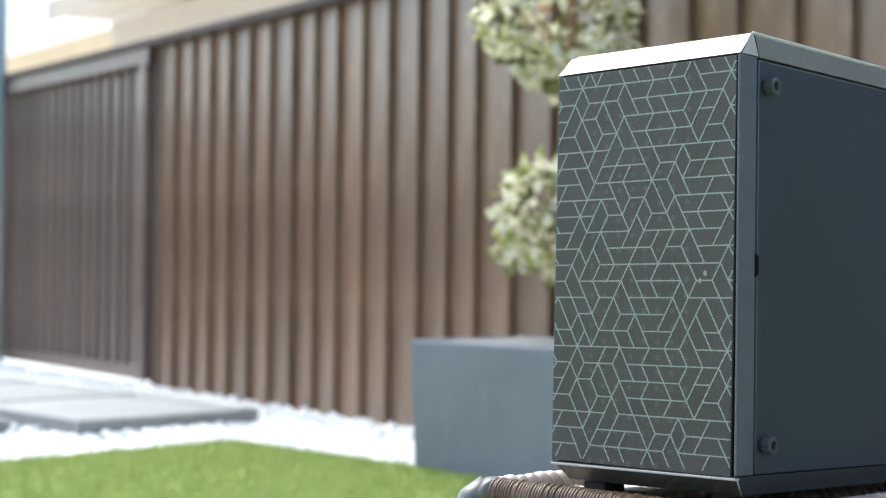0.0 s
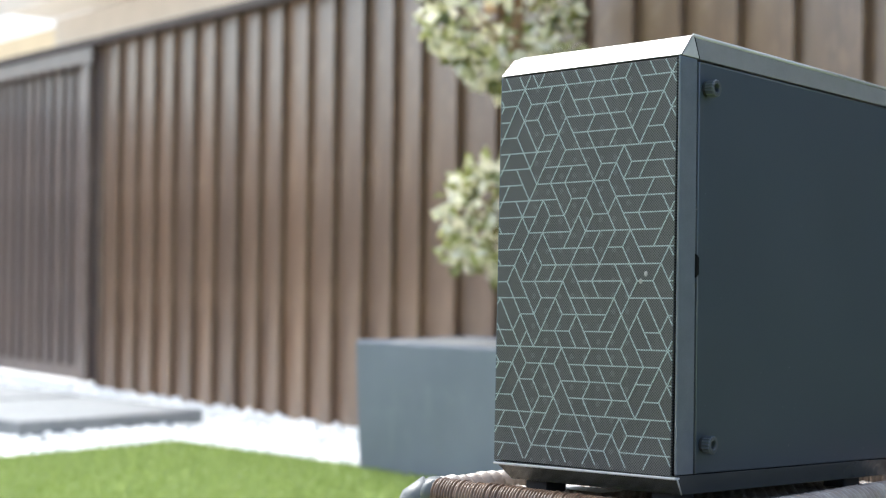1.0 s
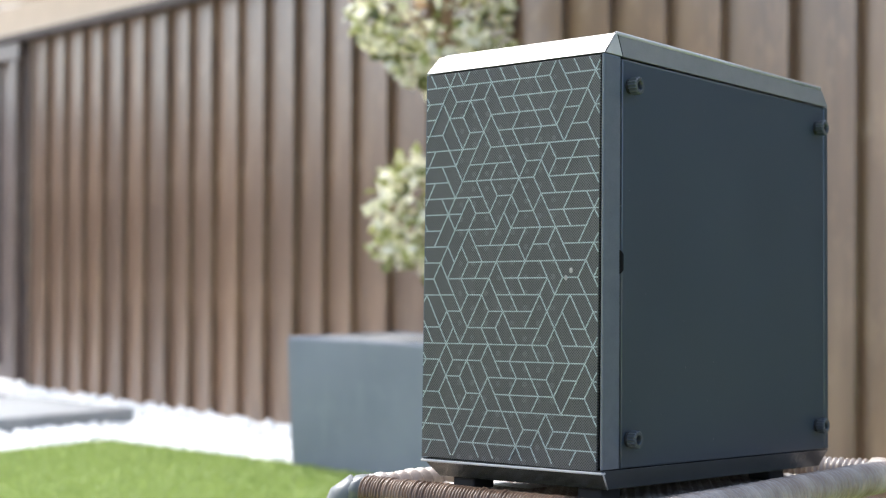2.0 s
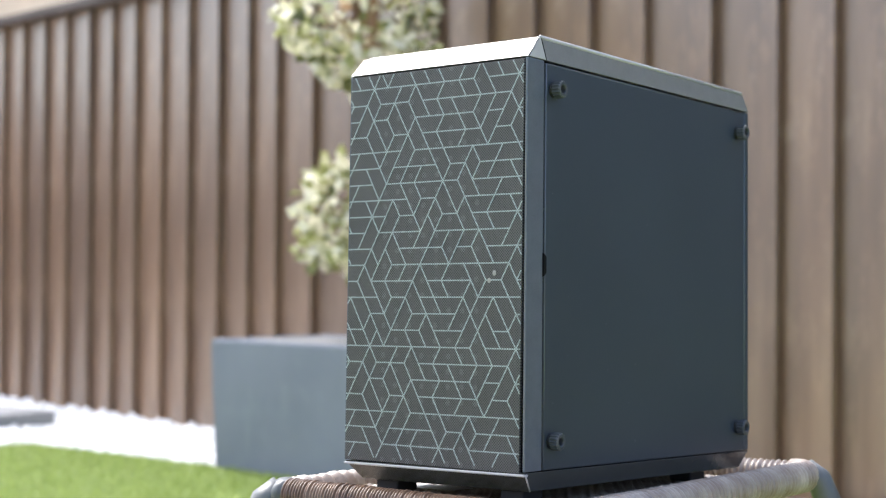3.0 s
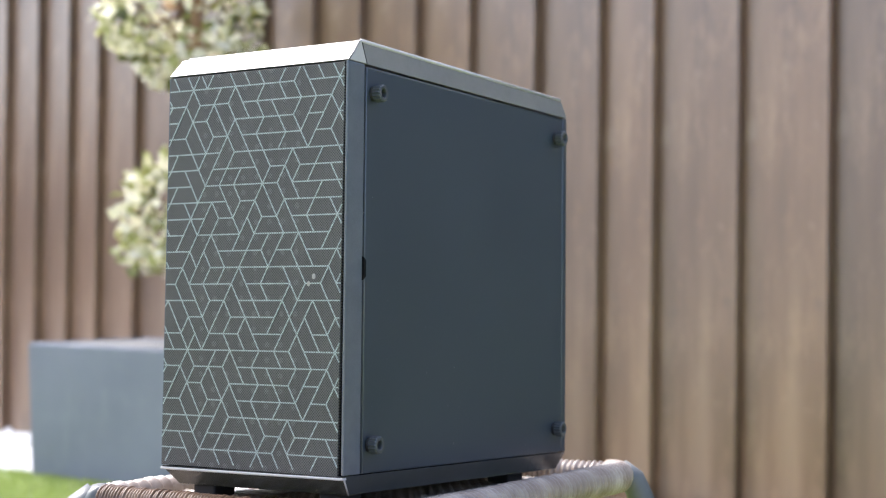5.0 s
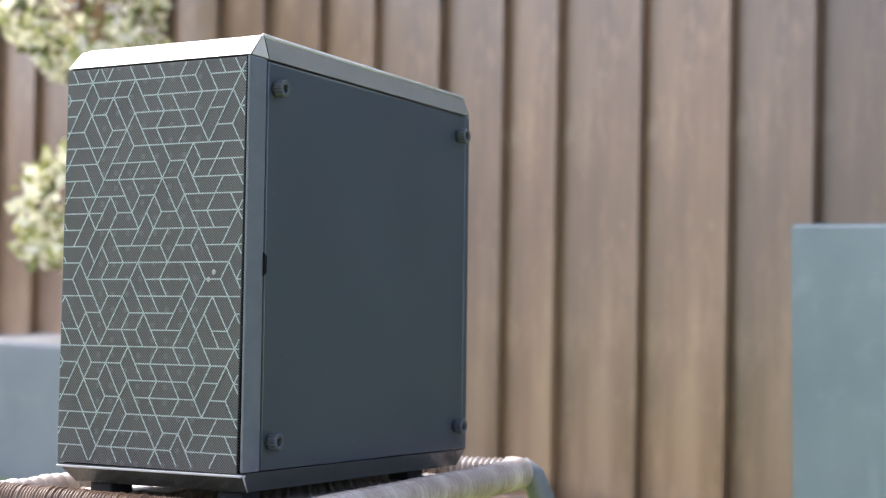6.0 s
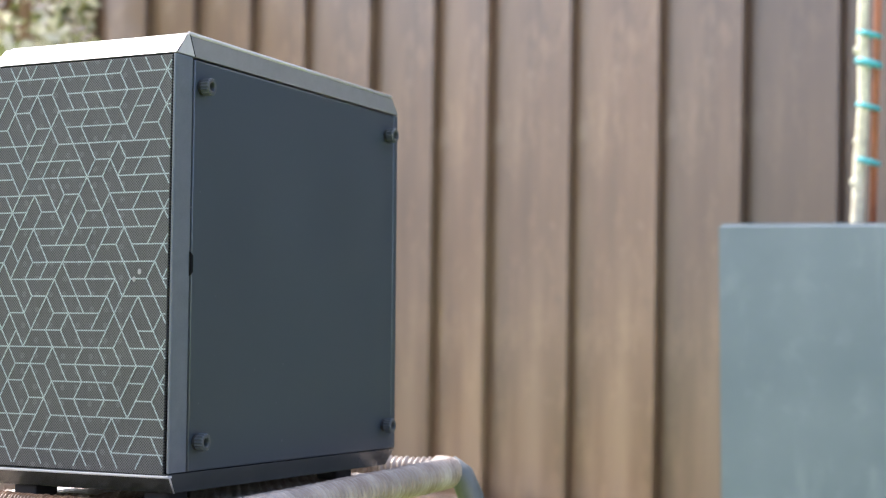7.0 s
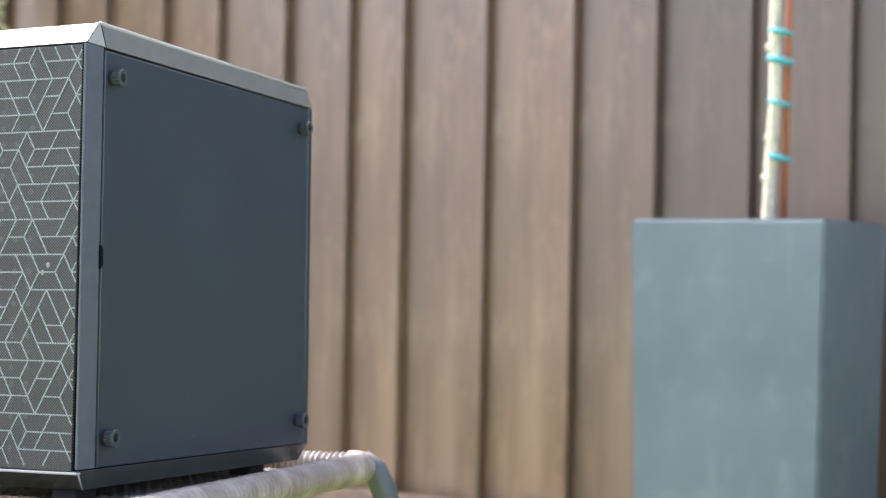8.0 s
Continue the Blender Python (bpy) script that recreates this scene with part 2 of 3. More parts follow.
def box(x0, x1, y0, y1, z0, z1, bevel=0.0, seg=2):
    bm = bmesh.new()
    m = Matrix.LocRotScale(((x0 + x1) / 2, (y0 + y1) / 2, (z0 + z1) / 2), None, (x1 - x0, y1 - y0, z1 - z0))
    bmesh.ops.create_cube(bm, size=1, matrix=m)
    if bevel:
        bmesh.ops.bevel(bm, geom=bm.edges[:], offset=bevel, segments=seg, affect="EDGES", profile=0.5)
    return bm


def hull(points, bevel=0.0):
    bm = bmesh.new()
    for p in points:
        bm.verts.new(p)
    bmesh.ops.convex_hull(bm, input=bm.verts[:])
    bmesh.ops.dissolve_limit(bm, angle_limit=0.01, verts=bm.verts[:], edges=bm.edges[:])
    if bevel:
        bmesh.ops.bevel(bm, geom=bm.edges[:], offset=bevel, segments=2, affect="EDGES", profile=0.5)
    return bm


def tube(path, r, n=12, closed=False, r_end=None):
    """A round tube along a path of points."""
    bm = bmesh.new()
    pts = [Vector(p) for p in path]
    rings, up = [], Vector((0.13, 0.21, 1)).normalized()
    for i, p in enumerate(pts):
        a = pts[(i - 1) % len(pts)] if closed or i else p
        b = pts[(i + 1) % len(pts)] if closed or i < len(pts) - 1 else p
        d = (b - a).normalized()
        s = d.cross(up)
        s = s.normalized() if s.length > 1e-4 else Vector((1, 0, 0))
        q = s.cross(d)
        rr = r if r_end is None else r + (r_end - r) * i / (len(pts) - 1)
        rings.append([bm.verts.new(p + rr * (math.cos(k * math.tau / n) * s + math.sin(k * math.tau / n) * q)) for k in range(n)])
    for i in range(len(rings) if closed else len(rings) - 1):
        a, b = rings[i], rings[(i + 1) % len(rings)]
        for k in range(n):
            bm.faces.new((a[k], a[(k + 1) % n], b[(k + 1) % n], b[k]))
    if not closed:
        bm.faces.new(rings[0][::-1])
        bm.faces.new(rings[-1])
    return bm


# ---------------------------------------------------------------- setting: ground
FENCE_SLOPE, FENCE_Y = -0.165, 2.53
FENCE_ROT = math.degrees(math.atan(FENCE_SLOPE))


def fence_y(x):
    return FENCE_Y + FENCE_SLOPE * x


def sheet(name, x0, x1, y0, y1, z, material, label, nx=1, ny=1):
    bm = bmesh.new()
    vs = [[bm.verts.new((x0 + (x1 - x0) * i / nx, y0 + (y1 - y0) * j / ny, z)) for i in range(nx + 1)] for j in range(ny + 1)]
    for j in range(ny):
        for i in range(nx):
            bm.faces.new((vs[j][i], vs[j][i + 1], vs[j + 1][i + 1], vs[j + 1][i]))
    return tagged(part(name, bm, material), label, "ground", kind="structure")


GX, GY = -3.63, 2.335
ground = sheet("ground", -120, 120, -120, 120, -0.03, PEBBLE_BED, "bed of white pebbles under the garden")
# unseen ends; white ground left bare to the east throws light on the case
LAWN_EAST, LAWN_SOUTH = 2.2, -5.55
LAWN_TURN = (FENCE_Y - 0.10 - GY) / -FENCE_SLOPE


def lawn_edge(x):
    return GY if x < LAWN_TURN else fence_y(x) - 0.10


lawn = tagged(part("lawn", hull([(x, y, z) for z in (-0.03, 0.0) for x, y in ((GX, LAWN_SOUTH), (LAWN_EAST, LAWN_SOUTH), (LAWN_EAST, lawn_edge(LAWN_EAST)), (LAWN_TURN, GY), (GX, GY))]), TURF), "flat green lawn edged by white pebbles", "lawn", kind="structure")


def pebbles():
    rng = np.random.default_rng(3)
    base = bmesh.new()
    bmesh.ops.create_icosphere(base, subdivisions=1, radius=1)
    bv = np.array([v.co for v in base.verts])
    bf = [[v.index for v in f.verts] for f in base.faces]
    base.free()
    verts, faces, n = [], [], 0
    while n < 9000:
        x, y = rng.uniform(-8.6, -1.6), rng.uniform(0.6, 3.9)
        if y > fence_y(x) - 0.03 or (x > GX and y < lawn_edge(x) + 0.01):
            continue
        r = rng.uniform(0.010, 0.021)
        s = bv * np.array([r * rng.uniform(0.8, 1.4), r, r * rng.uniform(0.5, 0.8)])
        a = rng.uniform(0, math.tau)
        c, q = math.cos(a), math.sin(a)
        rise = 0.012 if y > fence_y(x) - 0.2 else 0.0
        s = np.c_[s[:, 0] * c - s[:, 1] * q + x, s[:, 0] * q + s[:, 1] * c + y, s[:, 2] - 0.012 + rise + rng.uniform(0, 0.014)]
        verts.append(s)
        faces += [[i + n * len(bv) for i in f] for f in bf]
        n += 1
    me = bpy.data.meshes.new("pebbles")
    me.from_pydata(np.concatenate(verts).tolist(), [], faces)
    me.materials.append(PEBBLE)
    me.shade_smooth()
    return tagged(new("pebbles", me), "loose rounded white pebbles between lawn and fence", "pebbles", kind="stuff")


def grass():
    rng = np.random.default_rng(5)
    x, y = rng.uniform(GX + 0.01, LAWN_EAST - 0.01, 620000), rng.uniform(LAWN_SOUTH + 0.01, GY - 0.01, 620000)
    far = np.hypot(np.maximum(0, x + 0.8), np.minimum(0, y - 0.7))
    keep = (y < np.minimum(GY, FENCE_Y - 0.10 + FENCE_SLOPE * x) - 0.012) & (rng.uniform(0, 1, len(x)) < np.exp(-far * 0.55))
    x, y = x[keep], y[keep]
    n = len(x)
    h, w, a = rng.uniform(0.008, 0.018, n), rng.uniform(0.0014, 0.0026, n), rng.uniform(0, math.tau, n)
    tip = rng.normal(0, 0.008, (n, 2))
    v = np.empty((n, 3, 3))
    v[:, 0] = np.c_[x - w * np.cos(a), y - w * np.sin(a), np.zeros(n)]
    v[:, 1] = np.c_[x + w * np.cos(a), y + w * np.sin(a), np.zeros(n)]
    v[:, 2] = np.c_[x + tip[:, 0], y + tip[:, 1], h]
    me = bpy.data.meshes.new("grass")
    me.from_pydata(v.reshape(-1, 3).tolist(), [], np.arange(3 * n).reshape(-1, 3).tolist())
    me.materials.append(BLADE)
    return tagged(new("grass", me), "short bright green turf blades on the lawn", "grass", kind="stuff")


pebbles()
grass()


# stepping slabs beside the fence
def slab(x, y, w, d):
    ob = part("paving_slab", box(-w, 0, -d / 2, d / 2, 0, 0.055, 0.006), SLAB)
    ob.matrix_world = pose(x, y, -0.005, 0, 0, -2)
    return tagged(ob, "grey stone paving slab lying among white pebbles", "paving slab", "stepping slabs")


first = slab(-4.12, 2.42, 0.84, 0.82)
for i in range(3):
    for j in range(-1, 1):
        if (i, j) != (0, 0):
            c = pose(-4.12, 2.42, -0.005, 0, 0, -2) @ pose(-0.9 * i + 0.18 * j, 0.98 * j, 0, 0, 0, random.uniform(-1, 1))
            copy_thing(first, c)


# ---------------------------------------------------------------- fence
FENCE_TOP = 1.74
GATE_X = -5.76
fence = empty("fence", pose(0, FENCE_Y, 0, 0, 0, FENCE_ROT), "tall dark brown timber fence of overlapping vertical boards", "fence", kind="structure")
ALONG = 1 / math.cos(math.atan(FENCE_SLOPE))
EDGES = [-4.61, -4.414, -4.236, -4.056, -3.868, -3.676, -3.475, -3.287, -3.115, -2.906, -2.69, -2.475, -2.265, -2.04, -1.838,
         -1.615, -1.412, -1.178, -0.966, -0.794, -0.545, -0.30, -0.083, 0.149, 0.379]
while EDGES[0] > GATE_X + 0.16:
    EDGES.insert(0, EDGES[0] - random.uniform(0.17, 0.2))
EDGES.insert(0, GATE_X + 0.055)
while EDGES[-1] < 4.5:
    EDGES.append(EDGES[-1] + random.uniform(0.2, 0.25))


def board_mesh(w, h, lean=0.034, thick=0.018):
    """An upright board whose right edge stands proud over the next one. Local x from 0 to w, face towards -y."""
    bm = bmesh.new()
    back = -0.005
    f = [(0.0, back), (w + 0.020, -lean), (w + 0.020, thick + back), (0.0, thick + back)]
    lo = [bm.verts.new((x, y, 0)) for x, y in f]
    hi = [bm.verts.new((x, y, h)) for x, y in f]
    bm.faces.new(lo[::-1])
    bm.faces.new(hi)
    for i in range(4):
        bm.faces.new((lo[i], lo[(i + 1) % 4], hi[(i + 1) % 4], hi[i]))
    bmesh.ops.bevel(bm, geom=[e for e in bm.edges if abs(e.verts[0].co.z - e.verts[1].co.z) > 0.5], offset=0.003, segments=1, affect="EDGES")
    return bm


for a, b in zip(EDGES, EDGES[1:]):
    # boards from x = -0.1 on take the darker tone
    ob = part("board", board_mesh((b - a) * ALONG, FENCE_TOP - 0.03), DARKER_WOOD if a > -0.1 else WOOD, fence)
    ob.location = (a * ALONG, random.uniform(-0.002, 0.002), 0.0)
    ob.rotation_euler = (0, 0, radians(random.uniform(-0.25, 0.25)))
part("cap_rail", box(-9.6, 4.7, -0.075, 0.06, FENCE_TOP - 0.035, FENCE_TOP, 0.004), CAPWOOD, fence, "dark capping rail along the top")
part("plinth_board", box(-1.55, 4.7, -0.072, -0.05, -0.03, 0.045, 0.004), WOOD, fence, "low timber plinth board")
part("back_rail", box(-9.6, 4.7, 0.022, 0.06, 1.35, 1.43, 0.003), CAPWOOD, fence)

gate = empty("gate", pose(GATE_X, fence_y(GATE_X), 0, 0, 0, FENCE_ROT), "closed brown timber gate panel of narrow boards", "gate")
GW = 2.35
x = -0.10
while x > -GW + 0.1:
    w = random.uniform(0.115, 0.14)
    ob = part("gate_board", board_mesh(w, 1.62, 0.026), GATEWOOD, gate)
    ob.location = (x - w, 0.012, 0.03)
    x -= w
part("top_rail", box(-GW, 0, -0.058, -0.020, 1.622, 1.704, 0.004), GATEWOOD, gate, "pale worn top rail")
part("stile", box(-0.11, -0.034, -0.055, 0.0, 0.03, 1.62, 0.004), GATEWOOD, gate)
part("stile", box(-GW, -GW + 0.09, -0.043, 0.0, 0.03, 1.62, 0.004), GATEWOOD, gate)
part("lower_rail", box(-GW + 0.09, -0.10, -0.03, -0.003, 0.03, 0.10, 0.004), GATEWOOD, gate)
post = part("gate_post", box(-0.032, 0.062, -0.010, 0.06, -0.03, FENCE_TOP - 0.036, 0.004), CAPWOOD)
post.matrix_world = pose(GATE_X, fence_y(GATE_X), 0, 0, 0, FENCE_ROT)
tagged(post, "dark square timber gate post beside the gate", "gate post")
end_post = part("metal_post", tube([(0, 0, -0.03), (0, 0, 1.2), (0, 0, 2.6)], 0.035, 16), POLE, smooth=True)
end_post.location = (-7.74, 3.72, 0)
tagged(end_post, "upright grey metal post standing before the fence", "post")

# unseen fences and a wall, added to close the garden and shape reflections
side = part("wall_east", box(4.7, 4.76, -5.6, 1.7, -0.03, 0.8), WOOD)
tagged(side, "unseen brown side fence added for light and reflections", "wall", kind="structure")
# added on the west to keep sky light off the left boards
west = part("wall_west", box(-9.3, -9.24, -5.6, fence_y(-9.3) - 0.1, -0.03, 1.75), WOOD)
tagged(west, "unseen brown side fence added for light and reflections", "wall", kind="structure")
south_wall = part("wall_south", box(-9, 4.76, -5.9, -5.6, -0.03, 1.8), CREAM)
tagged(south_wall, "unseen cream wall added for light and reflections", "wall", kind="structure")


# ---------------------------------------------------------------- neighbouring houses
def neighbour():
    h = empty("house", pose(-14.6, 9.0, 0, 0, 0, FENCE_ROT), "cream rendered house with a broad eave behind the fence", "house")
    part("wall", box(0, 16, 0, 8, -0.03, 3.35), TAN, h)
    part("eave", box(-0.1, 16.5, -0.65, 0.0, 3.355, 3.40, 0.01), TAN, h, "pale boarded eave soffit")
    part("fascia", box(-0.15, 16.5, -0.72, -0.655, 3.30, 3.52, 0.01), TAN, h, "pale fascia board")
    part("roof", hull([(-0.1, -0.6, 3.53), (16.5, -0.6, 3.53), (16.5, 8.6, 3.53), (-0.1, 8.6, 3.53), (4.5, 4, 5.2), (12.5, 4, 5.2)]), ROOF, h, "brown tiled hip roof")
    return h


def far_house():
    h = empty("far_house", pose(-32.0, 17.0, 0, 0, 0, FENCE_ROT), "pale house whose white upper wall also fills in for bright sky", "house")
    # tall white wall, added to stand in for the bright sky as well
    part("wall", box(0, 9.0, 0, 6, 5.0, 9.0), WHITEWALL, h)
    part("lower_wall", box(-0.2, 9.2, -0.1, 6, -0.03, 4.996), OCHRE, h, "cream lower wall")
    part("roof", hull([(-0.5, -0.5, 9.004), (9.5, -0.5, 9.004), (9.5, 6.5, 9.004), (-0.5, 6.5, 9.004), (4.5, 3, 11.0)]), ROOF, h)
    return h


neighbour()
far_house()


# ---------------------------------------------------------------- planters and trees
def planter(name, m, w, d, h, label, stone, fill, fill_label, drop):
    """A tapered square box planter with a thick lip, hollow, filled with soil."""
    p = empty(name, m, label, "planter")
    t, k = 0.025, 0.012
    bm = bmesh.new()
    def ring(x0, x1, y0, y1, z):
        return [bm.verts.new(c) for c in ((x0, y0, z), (x1, y0, z), (x1, y1, z), (x0, y1, z))]
    rings = [ring(k, w - k, k, d - k, 0), ring(0, w, 0, d, h), ring(t, w - t, t, d - t, h), ring(t, w - t, t, d - t, h - 0.08)]
    bm.faces.new(rings[0][::-1])
    for a, b in zip(rings, rings[1:]):
        for i in range(4):
            bm.faces.new((a[i], a[(i + 1) % 4], b[(i + 1) % 4], b[i]))
    bm.faces.new(rings[3])
    bmesh.ops.bevel(bm, geom=[e for e in bm.edges if e.calc_length() > 0.1], offset=0.006, segments=3, affect="EDGES")
    part("pot", bm, stone, p)
    part("soil", box(t + 0.001, w - t - 0.001, t + 0.001, d - t - 0.001, h - 0.079, h - drop, 0.006), fill, p, fill_label)
    return p


LP = pose(-2.684, 2.29, -0.005, 0, 0, -2.0)
planter("low_planter", LP, 0.80, 0.50, 0.405, "low wide pale blue-grey concrete planter on pebbles", PALE_CONCRETE, GRAVEL, "grey gravel mulch", 0.004)
TP = pose(0.037, 1.95, 0.0, 0, 0, FENCE_ROT)
planter("tall_planter", TP, 0.402, 0.395, 0.738, "tall square blue-grey concrete planter before the fence", CONCRETE, SOIL, "dark potting soil", 0.045)


def crown(centre, radius, count, seed, squash=1.0):
    """Many small folded leaves in an uneven ball with gaps."""
    rng = np.random.default_rng(seed)
    verts, faces = [], []
    lumps = rng.normal(0, 1, (16, 3))
    lumps /= np.linalg.norm(lumps, axis=1)[:, None]
    for i in range(count):
        d = rng.normal(0, 1, 3)
        d /= np.linalg.norm(d)
        near = (lumps @ d).max()
        r = radius * (0.78 + 0.30 * max(0, near - 0.55) / 0.45) * rng.uniform(0.45, 1.0) ** 0.45 * rng.uniform(0.9, 1.06)
        c = np.array(centre) + d * r * np.array([1, 1, squash])
        u = rng.normal(0, 1, 3) + 0.6 * d
        u /= np.linalg.norm(u)
        s = np.cross(u, rng.normal(0, 1, 3))
        s /= np.linalg.norm(s)
        nrm = np.cross(u, s)
        L, W = rng.uniform(0.036, 0.070), rng.uniform(0.014, 0.025)
        k = len(verts)
        verts += [c, c + u * L * 0.5 + s * W + nrm * 0.004, c + u * L, c + u * L * 0.5 - s * W + nrm * 0.004]
        faces += [(k, k + 1, k + 2), (k, k + 2, k + 3)]
    me = bpy.data.meshes.new("crown")
    me.from_pydata([tuple(v) for v in verts], [], faces)
    me.materials.append(LEAF)
    return me


def limbs(centre, radius, n, seed):
    rng = random.Random(seed)
    out = []
    c = Vector(centre)
    for i in range(n):
        d = Vector((rng.gauss(0, 1), rng.gauss(0, 1), rng.gauss(0.3, 0.7))).normalized()
        s = c - Vector((0, 0, radius * 0.5 * rng.random()))
        out.append([s, s + d * radius * 0.45 + Vector((0, 0, 0.01)), c + d * radius * 0.85])
    return out


def topiary():
    t = empty("topiary_tree", pose(-2.26, 2.56, 0.36), "clipped topiary tree with variegated cream and green leaf balls", "tree")
    part("trunk", tube([(0, 0, -0.03), (0.006, 0.004, 0.3), (-0.004, 0.0, 0.7), (0.004, -0.004, 1.1), (0, 0, 1.35)], 0.022, 12, r_end=0.012), BROWNBARK, t, "thin brown stem", True)
    for c, r, n, s in (((0, 0, 0.430), 0.225, 660, 11), ((-0.038, -0.02, 1.06), 0.245, 800, 12)):
        ob = new("crown", crown(c, r, n, s))
        ob.parent = t
        for path in limbs(c, r, 9, s):
            part("limb", tube(path, 0.006, 6, r_end=0.002), BROWNBARK, t, "", True)
    return t


def staked_tree():
    t = empty("young_tree", TP @ pose(0.245, 0.17, 0.66), "young pale tree trunk tied to a stake with teal ties", "tree")
    t.rotation_euler = (0, 0, 0)
    path = [(-0.022, 0, 0), (-0.021, 0, 0.06), (-0.018, 0, 0.12), (-0.0165, 0, 0.20), (-0.013, 0, 0.26), (-0.0105, 0, 0.31), (-0.010, 0, 0.38), (-0.013, 0, 0.46), (-0.011, 0, 0.6), (-0.006, 0, 1.1)]
    part("trunk", tube(path, 0.0135, 14, r_end=0.0105), BARK, t, "pale peeling trunk", True)
    for x, z in ((-0.029, 0.165), (-0.024, 0.245), (-0.003, 0.33), (-0.025, 0.43)):
        bm = bmesh.new()
        bmesh.ops.create_icosphere(bm, subdivisions=2, radius=0.006, matrix=Matrix.Translation((x, -0.004, z)) @ Matrix.Diagonal((0.8, 1, 1.5, 1)))
        part("knot", bm, BARK, t, "small bark knot", True)
    part("stake", tube([(0.007, 0.02, 0.0), (0.0125, 0.02, 0.5), (0.018, 0.02, 1.0)], 0.0075, 10), STAKE, t, "red-brown timber stake", True)
    for z, thick in ((0.207, 0.0062), (0.317, 0.0050), (0.404, 0.0075), (0.462, 0.0056)):
        ring = [(-0.002 + 0.0205 * math.cos(a), 0.008 + 0.022 * math.sin(a), z - 0.005 * math.cos(a)) for a in (i * math.tau / 20 for i in range(20))]
        bm = tube(ring, thick, 8, True)
        part("tie", bm, TIE, t, "teal plastic tie", True)
    return t


topiary()
staked_tree()

# ---------------------------------------------------------------- wicker stool
SX0, SX1, SY0, SY1, RIM_Z, RIM_R = -0.157, 0.168, -0.048, 0.462, -0.0345, 0.0174
SET = Matrix.Translation((0, 0, 0.453)) @ Matrix.Rotation(-0.015, 4, "X") @ Matrix.Rotation(-0.0127, 4, "Y")
LEAN = Matrix.Translation((0, 0, 0.453)) @ Matrix.Rotation(-0.0406, 4, "X") @ Matrix.Rotation(-0.0254, 4, "Y")


